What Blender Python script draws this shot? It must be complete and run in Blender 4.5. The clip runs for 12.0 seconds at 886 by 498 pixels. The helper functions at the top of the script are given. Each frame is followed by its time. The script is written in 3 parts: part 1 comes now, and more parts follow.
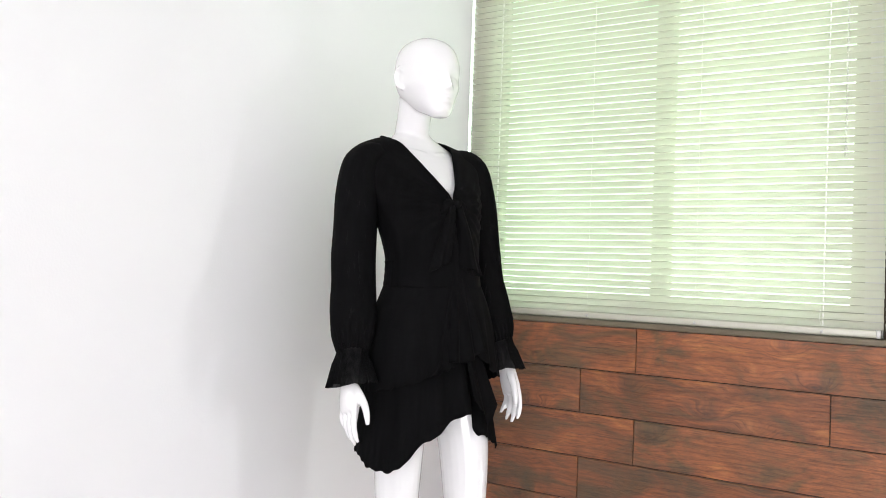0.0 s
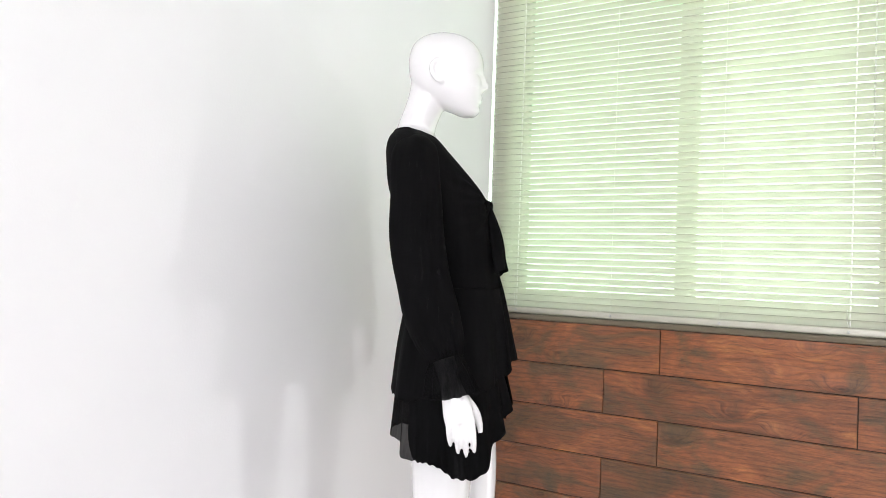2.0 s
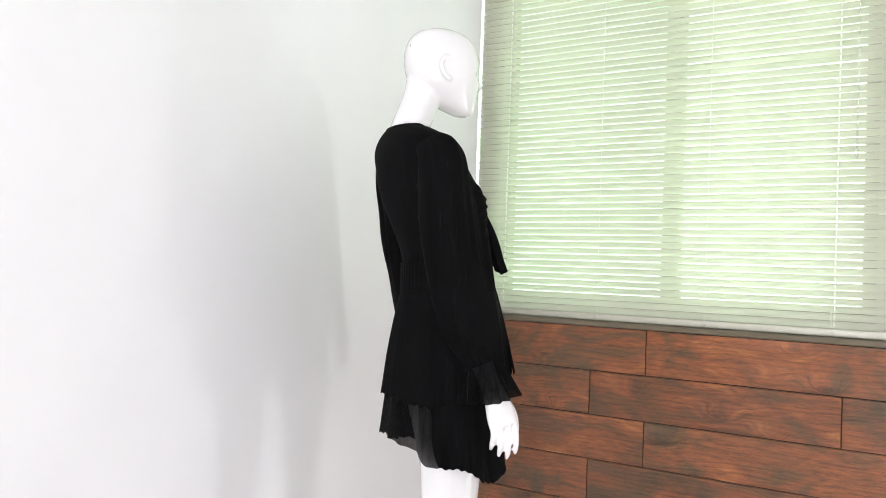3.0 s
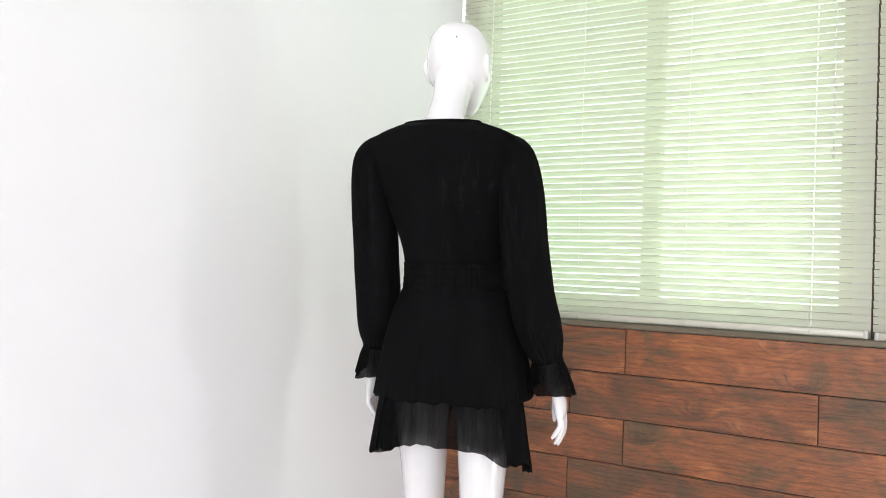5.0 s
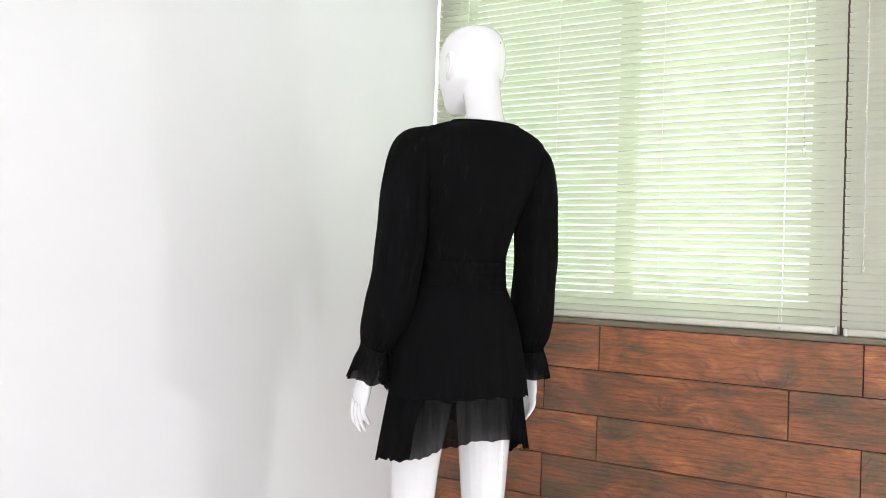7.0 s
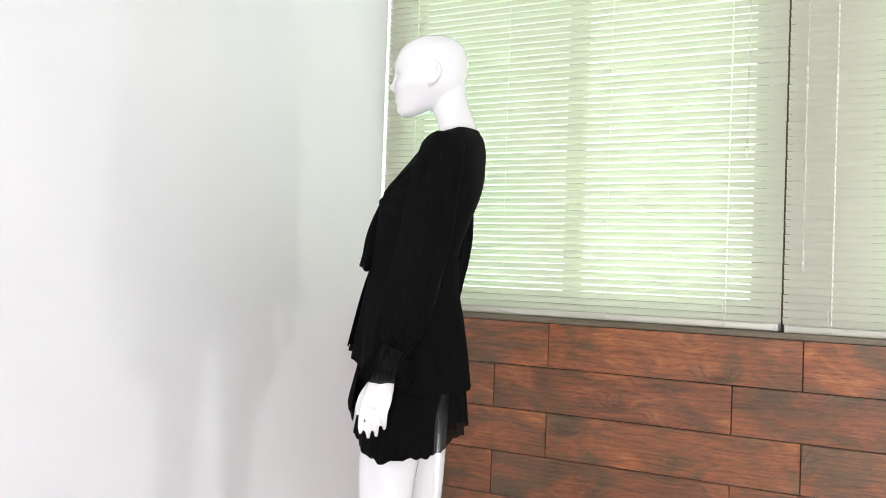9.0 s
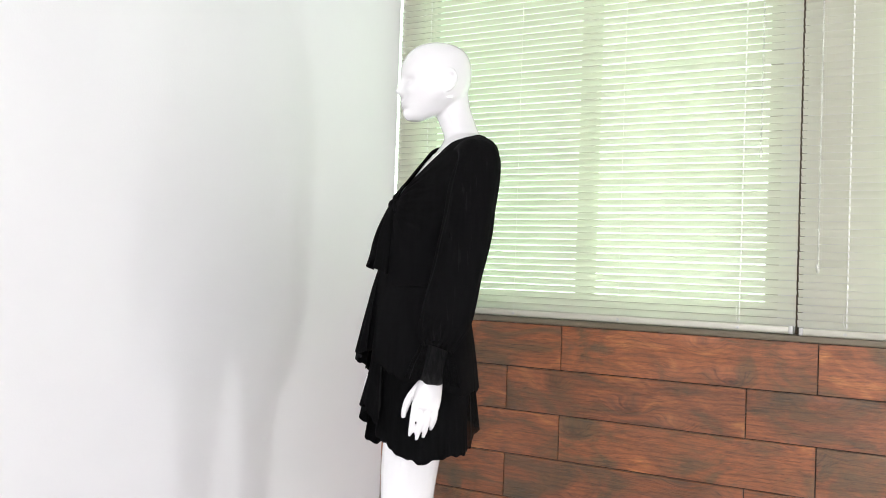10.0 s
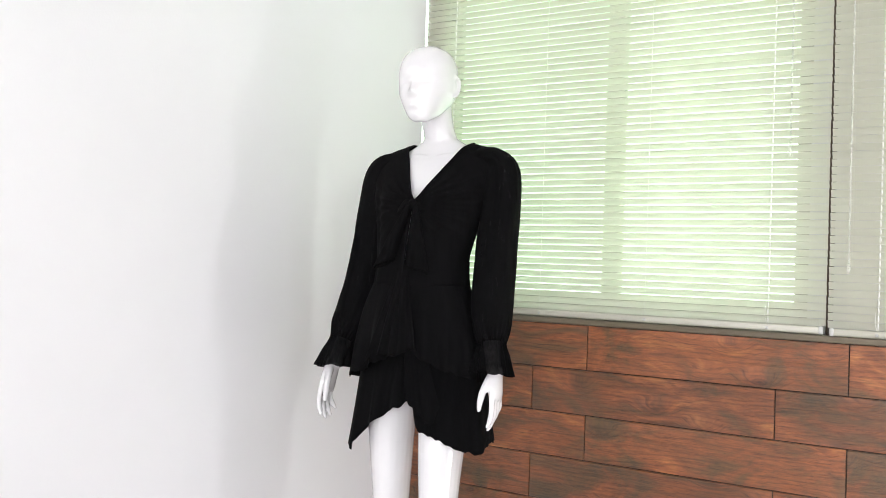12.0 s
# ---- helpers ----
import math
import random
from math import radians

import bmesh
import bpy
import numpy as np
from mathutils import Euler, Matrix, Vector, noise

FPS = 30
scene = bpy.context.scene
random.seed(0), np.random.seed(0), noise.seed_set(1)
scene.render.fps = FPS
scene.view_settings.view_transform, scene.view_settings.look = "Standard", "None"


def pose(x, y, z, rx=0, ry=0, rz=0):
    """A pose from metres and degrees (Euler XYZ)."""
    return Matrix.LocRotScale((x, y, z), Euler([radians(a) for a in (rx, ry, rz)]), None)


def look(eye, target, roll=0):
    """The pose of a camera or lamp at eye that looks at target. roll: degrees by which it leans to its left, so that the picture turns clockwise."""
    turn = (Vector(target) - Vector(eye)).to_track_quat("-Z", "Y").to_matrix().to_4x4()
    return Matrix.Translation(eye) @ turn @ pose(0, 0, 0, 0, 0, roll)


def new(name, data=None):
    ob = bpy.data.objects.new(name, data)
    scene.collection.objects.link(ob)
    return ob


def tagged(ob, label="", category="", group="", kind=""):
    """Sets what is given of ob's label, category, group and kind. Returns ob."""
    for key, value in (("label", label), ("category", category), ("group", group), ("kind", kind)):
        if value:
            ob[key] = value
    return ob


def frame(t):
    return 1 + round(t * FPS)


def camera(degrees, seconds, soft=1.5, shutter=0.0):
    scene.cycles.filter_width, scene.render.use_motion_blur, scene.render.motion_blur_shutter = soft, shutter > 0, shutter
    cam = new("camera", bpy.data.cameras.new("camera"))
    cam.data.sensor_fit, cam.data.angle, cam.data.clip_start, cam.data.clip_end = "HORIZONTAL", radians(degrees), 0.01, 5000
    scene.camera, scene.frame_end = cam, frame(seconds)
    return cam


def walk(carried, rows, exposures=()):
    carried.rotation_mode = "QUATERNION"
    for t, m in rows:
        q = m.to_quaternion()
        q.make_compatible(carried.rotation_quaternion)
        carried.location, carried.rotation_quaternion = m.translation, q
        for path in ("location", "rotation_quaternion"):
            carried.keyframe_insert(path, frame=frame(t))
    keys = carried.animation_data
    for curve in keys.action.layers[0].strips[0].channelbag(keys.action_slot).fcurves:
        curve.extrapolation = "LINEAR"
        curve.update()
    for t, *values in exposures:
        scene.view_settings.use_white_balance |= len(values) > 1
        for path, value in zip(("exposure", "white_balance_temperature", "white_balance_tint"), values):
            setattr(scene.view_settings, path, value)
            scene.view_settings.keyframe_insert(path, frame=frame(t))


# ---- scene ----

# The corner of a room: left wall x = 0, window wall y = 0, floor z = 0. A dressed mannequin turns on the spot.
EYE = (1.741, -2.684, 1.086)
cam = camera(55.2, 12.0, soft=0.9)
# seconds, yaw, pitch, lean
PANS = [
    (0.0, 34.14, 1.11, 2.03), (0.5, 34.16, 1.11, 2.03), (1.0, 34.92, 1.12, 2.03), (1.5, 35.85, 1.08, 2.02),
    (2.0, 35.66, 1.08, 2.03), (2.5, 34.91, 1.06, 2.03), (3.0, 34.76, 1.19, 2.03), (3.2, 34.54, 1.15, 2.03),
    (4.8, 33.60, 1.17, 2.03), (5.0, 33.46, 1.18, 2.03), (5.5, 33.21, 1.03, 2.03), (6.0, 32.76, 1.09, 2.03),
    (6.5, 32.49, 1.07, 2.03), (7.0, 31.77, 1.02, 2.03), (7.5, 30.46, 1.09, 2.03), (8.3, 28.80, 1.08, 2.03),
    (9.3, 28.40, 1.03, 2.03), (9.5, 28.62, 1.24, 2.02), (10.0, 29.26, 1.15, 2.03), (10.5, 29.75, 1.09, 2.03),
    (11.0, 30.05, 1.07, 2.03), (11.5, 30.45, 1.01, 2.03), (12.0, 30.98, 1.06, 2.03),
]
walk(cam, [(t, pose(*EYE, 90 + p, -r, y)) for t, y, p, r in PANS], exposures=[(0.0, 0.0), (12.0, 0.0)])

# ---- light ----
ROOM_X, ROOM_Y, ROOM_Z = 5.6, -6.4, 2.75
world = bpy.data.worlds.new("sky")
scene.world = world
world.use_nodes = True
sky = world.node_tree.nodes.new("ShaderNodeTexSky")
sky.sky_type, sky.sun_disc = "NISHITA", False
sky.sun_elevation, sky.sun_rotation = radians(48), radians(150)
world.node_tree.links.new(sky.outputs[0], world.node_tree.nodes["Background"].inputs[0])
world.node_tree.nodes["Background"].inputs[1].default_value = 0.12


def area_lamp(name, m, width, height, watts, color):
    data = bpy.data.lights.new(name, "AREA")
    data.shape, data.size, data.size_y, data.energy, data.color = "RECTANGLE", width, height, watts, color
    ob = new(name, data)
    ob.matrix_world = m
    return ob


# broad fill lamp added behind the viewpoint to brighten wall, figure and planks
area_lamp("daylight_south", look((3.35, ROOM_Y + 0.02, 1.16), (3.35, 0, 1.16)), 3.1, 2.12, 221, (0.99, 0.962, 1.0))
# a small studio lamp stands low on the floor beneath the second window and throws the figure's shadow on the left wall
area_lamp("studio_lamp", look((2.35, -0.15, 0.06), (0.35, -0.72, 1.0)), 0.13, 0.13, 7.8, (0.97, 0.985, 1.0))


# ---- materials ----
def material(name, color=(0.8, 0.8, 0.8), rough=0.5, metal=0.0, **more):
    m = bpy.data.materials.new(name)
    m.use_nodes = True
    b = m.node_tree.nodes["Principled BSDF"]
    b.inputs["Base Color"].default_value = (*color, 1)
    b.inputs["Roughness"].default_value = rough
    b.inputs["Metallic"].default_value = metal
    for k, v in more.items():
        b.inputs[k.replace("_", " ")].default_value = v
    return m


def node(m, kind, **values):
    n = m.node_tree.nodes.new(kind)
    for k, v in values.items():
        n.inputs[k.replace("_", " ")].default_value = v
    return n


def wire(m, a, out, b, into):
    m.node_tree.links.new(a.outputs[out], b.inputs[into])


def shader(m):
    return m.node_tree.nodes["Principled BSDF"]


def ramp(m, stops):
    r = m.node_tree.nodes.new("ShaderNodeValToRGB")
    while len(r.color_ramp.elements) < len(stops):
        r.color_ramp.elements.new(0.5)
    for e, (p, c) in zip(r.color_ramp.elements, stops):
        e.position, e.color = p, (*c, 1)
    return r


def mapped(m, scale, coord="Object"):
    tc = m.node_tree.nodes.new("ShaderNodeTexCoord")
    mp = m.node_tree.nodes.new("ShaderNodeMapping")
    mp.inputs["Scale"].default_value = scale
    wire(m, tc, coord, mp, "Vector")
    return mp


def bumped(m, source, out, strength, distance):
    b = node(m, "ShaderNodeBump", Strength=strength, Distance=distance)
    wire(m, source, out, b, "Height")
    wire(m, b, "Normal", shader(m), "Normal")
    return b


def paint_material(name, low, high, rough):
    m = material(name, high, rough)
    mp = mapped(m, (1, 1, 1))
    broad = node(m, "ShaderNodeTexNoise", Scale=1.3, Detail=4.0)
    fine = node(m, "ShaderNodeTexNoise", Scale=160.0, Detail=3.0)
    wire(m, mp, 0, broad, "Vector")
    wire(m, mp, 0, fine, "Vector")
    r = ramp(m, [(0.3, low), (0.7, high)])
    wire(m, broad, "Fac", r, "Fac")
    wire(m, r, "Color", shader(m), "Base Color")
    bumped(m, fine, "Fac", 0.12, 0.002)
    return m


def wood_tile_material():
    """Glazed wood-look plank: red-brown with dark smears, streaks along the length, knots, satin glaze."""
    m = material("wood_look_tile", (0.2, 0.06, 0.03), 0.45, Coat_Weight=0.3, Coat_Roughness=0.3, Specular_IOR_Level=0.55)
    tc = node(m, "ShaderNodeTexCoord")
    info = node(m, "ShaderNodeObjectInfo")
    shift = node(m, "ShaderNodeVectorMath")
    shift.operation = "MULTIPLY_ADD"
    shift.inputs[1].default_value = (1, 1, 1)
    spread = node(m, "ShaderNodeVectorMath")
    spread.operation = "SCALE"
    spread.inputs[0].default_value = (31.0, 5.0, 17.0)
    wire(m, info, "Random", spread, "Scale")
    wire(m, tc, "Object", shift, 0)
    wire(m, spread, "Vector", shift, 2)

    kmap = node(m, "ShaderNodeMapping")
    kmap.inputs["Scale"].default_value = (2.6, 1, 5.5)
    wire(m, shift, "Vector", kmap, "Vector")
    knot = node(m, "ShaderNodeTexVoronoi", Scale=1.5, Randomness=1.0)
    wire(m, kmap, 0, knot, "Vector")
    bend = node(m, "ShaderNodeMapRange", From_Min=0.0, From_Max=0.42, To_Min=0.045, To_Max=0.0)
    bend.interpolation_type = "SMOOTHSTEP"
    wire(m, knot, "Distance", bend, "Value")
    rise = node(m, "ShaderNodeCombineXYZ")
    wire(m, bend, "Result", rise, "Z")
    warped = node(m, "ShaderNodeVectorMath")
    warped.operation = "ADD"
    wire(m, shift, "Vector", warped, 0)
    wire(m, rise, 0, warped, 1)

    def streak(scale, size, detail, rough, distort):
        mp = node(m, "ShaderNodeMapping")
        mp.inputs["Scale"].default_value = scale
        wire(m, warped, 0, mp, "Vector")
        n = node(m, "ShaderNodeTexNoise", Scale=size, Detail=detail, Roughness=rough, Distortion=distort)
        wire(m, mp, 0, n, "Vector")
        return n

    smear = streak((1.0, 1, 2.0), 3.8, 7, 0.64, 1.0)
    grain = streak((1.0, 1, 9.0), 13.0, 9, 0.70, 1.6)
    fine = streak((1.0, 1, 17.0), 13.0, 6, 0.68, 0.9)
    red = ramp(m, [(0.31, (0.082, 0.052, 0.022)), (0.42, (0.140, 0.064, 0.023)), (0.50, (0.215, 0.072, 0.023)), (0.58, (0.275, 0.086, 0.026)), (0.70, (0.42, 0.160, 0.046))])
    wire(m, smear, "Fac", red, "Fac")
    dark = ramp(m, [(0.30, (0.52, 0.50, 0.49)), (0.44, (0.90, 0.89, 0.88)), (0.56, (1.04, 1.03, 1.0)), (0.69, (1.30, 1.28, 1.25))])
    wire(m, grain, "Fac", dark, "Fac")
    pores = ramp(m, [(0.34, (0.20, 0.17, 0.16)), (0.43, (0.85, 0.84, 0.83)), (0.50, (1, 1, 1)), (0.68, (1.25, 1.22, 1.2))])
    wire(m, fine, "Fac", pores, "Fac")
    mixp = node(m, "ShaderNodeMix")
    mixp.data_type, mixp.blend_type = "RGBA", "MULTIPLY"
    mixp.inputs[0].default_value = 0.62
    wire(m, dark, "Color", mixp, 6)
    wire(m, pores, "Color", mixp, 7)
    mix = node(m, "ShaderNodeMix")
    mix.data_type, mix.blend_type = "RGBA", "MULTIPLY"
    mix.inputs[0].default_value = 1.0
    wire(m, red, "Color", mix, 6)
    wire(m, mixp, 2, mix, 7)
    # knots: a few dark rings stretched along the plank
    kr = ramp(m, [(0.015, (0.12, 0.10, 0.09)), (0.05, (0.55, 0.50, 0.46)), (0.075, (0.35, 0.30, 0.27)), (0.11, (0.85, 0.8, 0.78)), (0.14, (0.62, 0.58, 0.55)), (0.2, (1, 1, 1))])
    wire(m, knot, "Distance", kr, "Fac")
    wmap = node(m, "ShaderNodeMapping")
    wmap.inputs["Scale"].default_value = (0.16, 1, 1)
    wire(m, shift, "Vector", wmap, "Vector")
    rings = node(m, "ShaderNodeTexWave", Scale=17.0, Distortion=22.0, Detail=5.0, Detail_Scale=0.5, Detail_Roughness=0.62)
    rings.bands_direction = "Z"
    wire(m, wmap, 0, rings, "Vector")
    rr2 = ramp(m, [(0.0, (0.34, 0.30, 0.28)), (0.16, (0.78, 0.75, 0.73)), (0.4, (1, 1, 1)), (1.0, (1.16, 1.14, 1.1))])
    wire(m, rings, "Fac", rr2, "Fac")
    mix3 = node(m, "ShaderNodeMix")
    mix3.data_type, mix3.blend_type = "RGBA", "MULTIPLY"
    mix3.inputs[0].default_value = 0.38
    wire(m, mix, 2, mix3, 6)
    wire(m, rr2, "Color", mix3, 7)
    mix2 = node(m, "ShaderNodeMix")
    mix2.data_type, mix2.blend_type = "RGBA", "MULTIPLY"
    mix2.inputs[0].default_value = 0.8
    wire(m, mix3, 2, mix2, 6)
    wire(m, kr, "Color", mix2, 7)
    tone = node(m, "ShaderNodeHueSaturation")
    val = node(m, "ShaderNodeMapRange", To_Min=0.85, To_Max=1.15)
    wire(m, info, "Random", val, "Value")
    wire(m, val, "Result", tone, "Value")
    wire(m, mix2, 2, tone, "Color")
    wire(m, tone, "Color", shader(m), "Base Color")
    rr = node(m, "ShaderNodeMapRange", To_Min=0.34, To_Max=0.54)
    wire(m, grain, "Fac", rr, "Value")
    wire(m, rr, "Result", shader(m), "Roughness")
    add = node(m, "ShaderNodeMath")
    add.operation = "ADD"
    wire(m, grain, "Fac", add, 0)
    wire(m, fine, "Fac", add, 1)
    bumped(m, add, 0, 0.75, 0.004)
    return m


def cloth_material(name, sheer, fold_scale=(22, 22, 2), spread=(0.6, 1.4)):
    """Black crinkled chiffon; sheer: the share of light that passes straight between its threads."""
    m = material(name, (0.003, 0.003, 0.0033), 0.9, Specular_IOR_Level=0.08)
    mp = mapped(m, fold_scale)
    n = node(m, "ShaderNodeTexNoise", Scale=3.0, Detail=4.0, Roughness=0.65)
    wire(m, mp, 0, n, "Vector")
    mp2 = mapped(m, (1, 1, 1))
    weave = node(m, "ShaderNodeTexNoise", Scale=900.0, Detail=1.0)
    wire(m, mp2, 0, weave, "Vector")
    r = ramp(m, [(0.3, (0.0012, 0.0012, 0.0014)), (0.75, (0.0042, 0.0042, 0.0046))])
    wire(m, n, "Fac", r, "Fac")
    wire(m, r, "Color", shader(m), "Base Color")
    add = node(m, "ShaderNodeMath")
    add.operation = "MULTIPLY_ADD"
    add.inputs[1].default_value = 0.1
    wire(m, weave, "Fac", add, 0)
    wire(m, n, "Fac", add, 2)
    bumped(m, add, 0, 0.22, 0.0012)
    if sheer > 0:
        t = node(m, "ShaderNodeBsdfTransparent")
        mix = node(m, "ShaderNodeMixShader")
        mr = node(m, "ShaderNodeMapRange", From_Min=0.3, From_Max=0.7, To_Min=sheer * spread[0], To_Max=sheer * spread[1])
        wire(m, n, "Fac", mr, "Value")
        wire(m, mr, "Result", mix, 0)
        wire(m, shader(m), 0, mix, 1)
        wire(m, t, 0, mix, 2)
        wire(m, mix, 0, m.node_tree.nodes["Material Output"], "Surface")
    return m


def slat_material():
    m = material("cream_slat", (0.74, 0.72, 0.63), 0.32)
    mp = mapped(m, (1, 1, 1))
    n = node(m, "ShaderNodeTexNoise", Scale=6.0, Detail=3.0)
    wire(m, mp, 0, n, "Vector")
    r = ramp(m, [(0.3, (0.78, 0.765, 0.70)), (0.7, (0.83, 0.815, 0.75))])
    wire(m, n, "Fac", r, "Fac")
    wire(m, r, "Color", shader(m), "Base Color")
    t = node(m, "ShaderNodeBsdfTranslucent", Color=(0.89, 0.91, 0.82, 1))
    mix = node(m, "ShaderNodeMixShader", Fac=0.58)
    wire(m, shader(m), 0, mix, 1)
    wire(m, t, 0, mix, 2)
    wire(m, mix, 0, m.node_tree.nodes["Material Output"], "Surface")
    return m


def mannequin_material():
    m = material("glossy_white_plastic", (0.86, 0.85, 0.85), 0.16, Coat_Weight=0.5, Coat_Roughness=0.08)
    mp = mapped(m, (1, 1, 1))
    n = node(m, "ShaderNodeTexNoise", Scale=7.0, Detail=5.0)
    wire(m, mp, 0, n, "Vector")
    r = ramp(m, [(0.3, (0.74, 0.735, 0.74)), (0.7, (0.79, 0.785, 0.79))])
    wire(m, n, "Fac", r, "Fac")
    wire(m, r, "Color", shader(m), "Base Color")
    # two small dark knocks on the skull
    tc = node(m, "ShaderNodeTexCoord")
    scratch = node(m, "ShaderNodeTexNoise", Scale=140.0, Detail=3.0)
    wire(m, mp, 0, scratch, "Vector")
    last = r.outputs["Color"]
    for place, size in (((0.034, 0.012, 1.700), 0.010), ((-0.022, 0.094, 1.655), 0.006)):
        gap = node(m, "ShaderNodeVectorMath")
        gap.operation = "DISTANCE"
        gap.inputs[1].default_value = place
        wire(m, tc, "Object", gap, 0)
        near = node(m, "ShaderNodeMapRange", From_Min=size * 0.3, From_Max=size, To_Min=0.62, To_Max=0.0)
        wire(m, gap, "Value", near, "Value")
        both = node(m, "ShaderNodeMath")
        both.operation = "ADD"
        wire(m, near, "Result", both, 0)
        wire(m, scratch, "Fac", both, 1)
        mask = node(m, "ShaderNodeMapRange", From_Min=1.0, From_Max=1.08)
        wire(m, both, 0, mask, "Value")
        mix = node(m, "ShaderNodeMix")
        mix.data_type = "RGBA"
        mix.inputs[7].default_value = (0.2, 0.19, 0.19, 1)
        wire(m, mask, "Result", mix, 0)
        m.node_tree.links.new(last, mix.inputs[6])
        last = mix.outputs[2]
    m.node_tree.links.new(last, shader(m).inputs["Base Color"])
    rr = node(m, "ShaderNodeMapRange", To_Min=0.12, To_Max=0.24)
    wire(m, n, "Fac", rr, "Value")
    wire(m, rr, "Result", shader(m), "Roughness")
    return m


def garden_material():
    """The bright garden outside, out of focus: a glowing sheet of mottled pale green."""
    m = bpy.data.materials.new("garden_light")
    m.use_nodes = True
    nt = m.node_tree
    nt.nodes.remove(nt.nodes["Principled BSDF"])
    e = node(m, "ShaderNodeEmission", Strength=5.3)
    mp = mapped(m, (1, 1, 1))
    n = node(m, "ShaderNodeTexNoise", Scale=1.6, Detail=3.0)
    wire(m, mp, 0, n, "Vector")
    r = ramp(m, [(0.32, (0.70, 0.97, 0.70)), (0.6, (0.86, 1.0, 0.87))])
    wire(m, n, "Fac", r, "Fac")
    # the glow is graded darker with height, so the lower slats come out brighter
    xyz = node(m, "ShaderNodeSeparateXYZ")
    wire(m, mp, 0, xyz, 0)
    high = node(m, "ShaderNodeMapRange", From_Min=1.0, From_Max=2.7, To_Min=1.0, To_Max=0.42)
    wire(m, xyz, "Z", high, "Value")
    dim = node(m, "ShaderNodeVectorMath")
    dim.operation = "SCALE"
    wire(m, r, "Color", dim, 0)
    wire(m, high, "Result", dim, "Scale")
    wire(m, dim, 0, e, "Color")
    wire(m, e, 0, nt.nodes["Material Output"], "Surface")
    return m


WALL = paint_material("white_wall_paint", (0.80, 0.80, 0.81), (0.84, 0.84, 0.845), 0.55)
CEILING = paint_material("ceiling_paint", (0.8, 0.8, 0.8), (0.84, 0.84, 0.84), 0.8)
FLOOR = paint_material("pale_floor_tile", (0.62, 0.61, 0.60), (0.70, 0.69, 0.68), 0.35)
TILE = wood_tile_material()
GROUT = paint_material("dark_grout", (0.02, 0.014, 0.011), (0.045, 0.03, 0.024), 0.9)
SILL = paint_material("taupe_stone_sill", (0.12, 0.096, 0.062), (0.18, 0.148, 0.10), 0.5)
SLAT = slat_material()
RAIL = material("cream_painted_rail", (0.52, 0.51, 0.43), 0.35)
CAP = material("grey_plastic", (0.5, 0.5, 0.48), 0.4)
CORD = material("white_cord", (0.9, 0.9, 0.86), 0.6)
ACRYLIC = material("clear_acrylic", (0.85, 0.86, 0.80), 0.15, Alpha=0.18)
FRAME = paint_material("window_frame_paint", (0.55, 0.53, 0.48), (0.62, 0.60, 0.55), 0.4)
GLASS = material("window_glass", (0.93, 1.0, 0.93), 0.0, Transmission_Weight=1.0, IOR=1.45)
GLASS_DARK = material("darker_glass", (0.74, 0.84, 0.76), 0.0, Transmission_Weight=1.0, IOR=1.45)
POST = paint_material("dark_timber", (0.05, 0.035, 0.022), (0.09, 0.06, 0.04), 0.6)
GARDEN = garden_material()
PLASTIC = mannequin_material()
CREPE = cloth_material("black_crepe", 0.0)
CHIFFON = cloth_material("black_sheer_chiffon", 0.075)
SLEEVE = cloth_material("black_sleeve_chiffon", 0.012, (34, 34, 2), (0.0, 2.0))
RUFFLE = cloth_material("black_ruffle_chiffon", 0.05, (34, 34, 4))
BACK = cloth_material("black_back_chiffon", 0.011, (16, 16, 1.2), (0.1, 2.2))


# ---- mesh helpers ----
def part(name, bm, mat, parent=None, label="", smooth=True):
    me = bpy.data.meshes.new(name)
    bmesh.ops.recalc_face_normals(bm, faces=bm.faces)
    bm.to_mesh(me)
    bm.free()
    me.materials.append(mat)
    if smooth:
        me.polygons.foreach_set("use_smooth", [True] * len(me.polygons))
    ob = new(name, me)
    ob.parent = parent
    if label:
        ob["label"] = label
    return ob


def box(bm, x0, x1, y0, y1, z0, z1, bevel=0.0):
    g = bmesh.ops.create_cube(bm, size=1)
    for v in g["verts"]:
        v.co = ((x0 + x1) / 2 + v.co.x * (x1 - x0), (y0 + y1) / 2 + v.co.y * (y1 - y0), (z0 + z1) / 2 + v.co.z * (z1 - z0))
    if bevel:
        edges = list({e for v in g["verts"] for e in v.link_edges})
        bmesh.ops.bevel(bm, geom=edges, offset=bevel, segments=2, affect="EDGES", profile=0.5)
    return bm


def ring_loft(bm, rings, close=True, cap=True):
    """Skin a list of rings of points."""
    rows = [[bm.verts.new(p) for p in ring] for ring in rings]
    n = len(rows[0])
    for a, b in zip(rows, rows[1:]):
        for i in range(n if close else n - 1):
            j = (i + 1) % n
            bm.faces.new((a[i], a[j], b[j], b[i]))
    if cap and close:
        bm.faces.new(rows[0][::-1])
        bm.faces.new(rows[-1])
    return bm


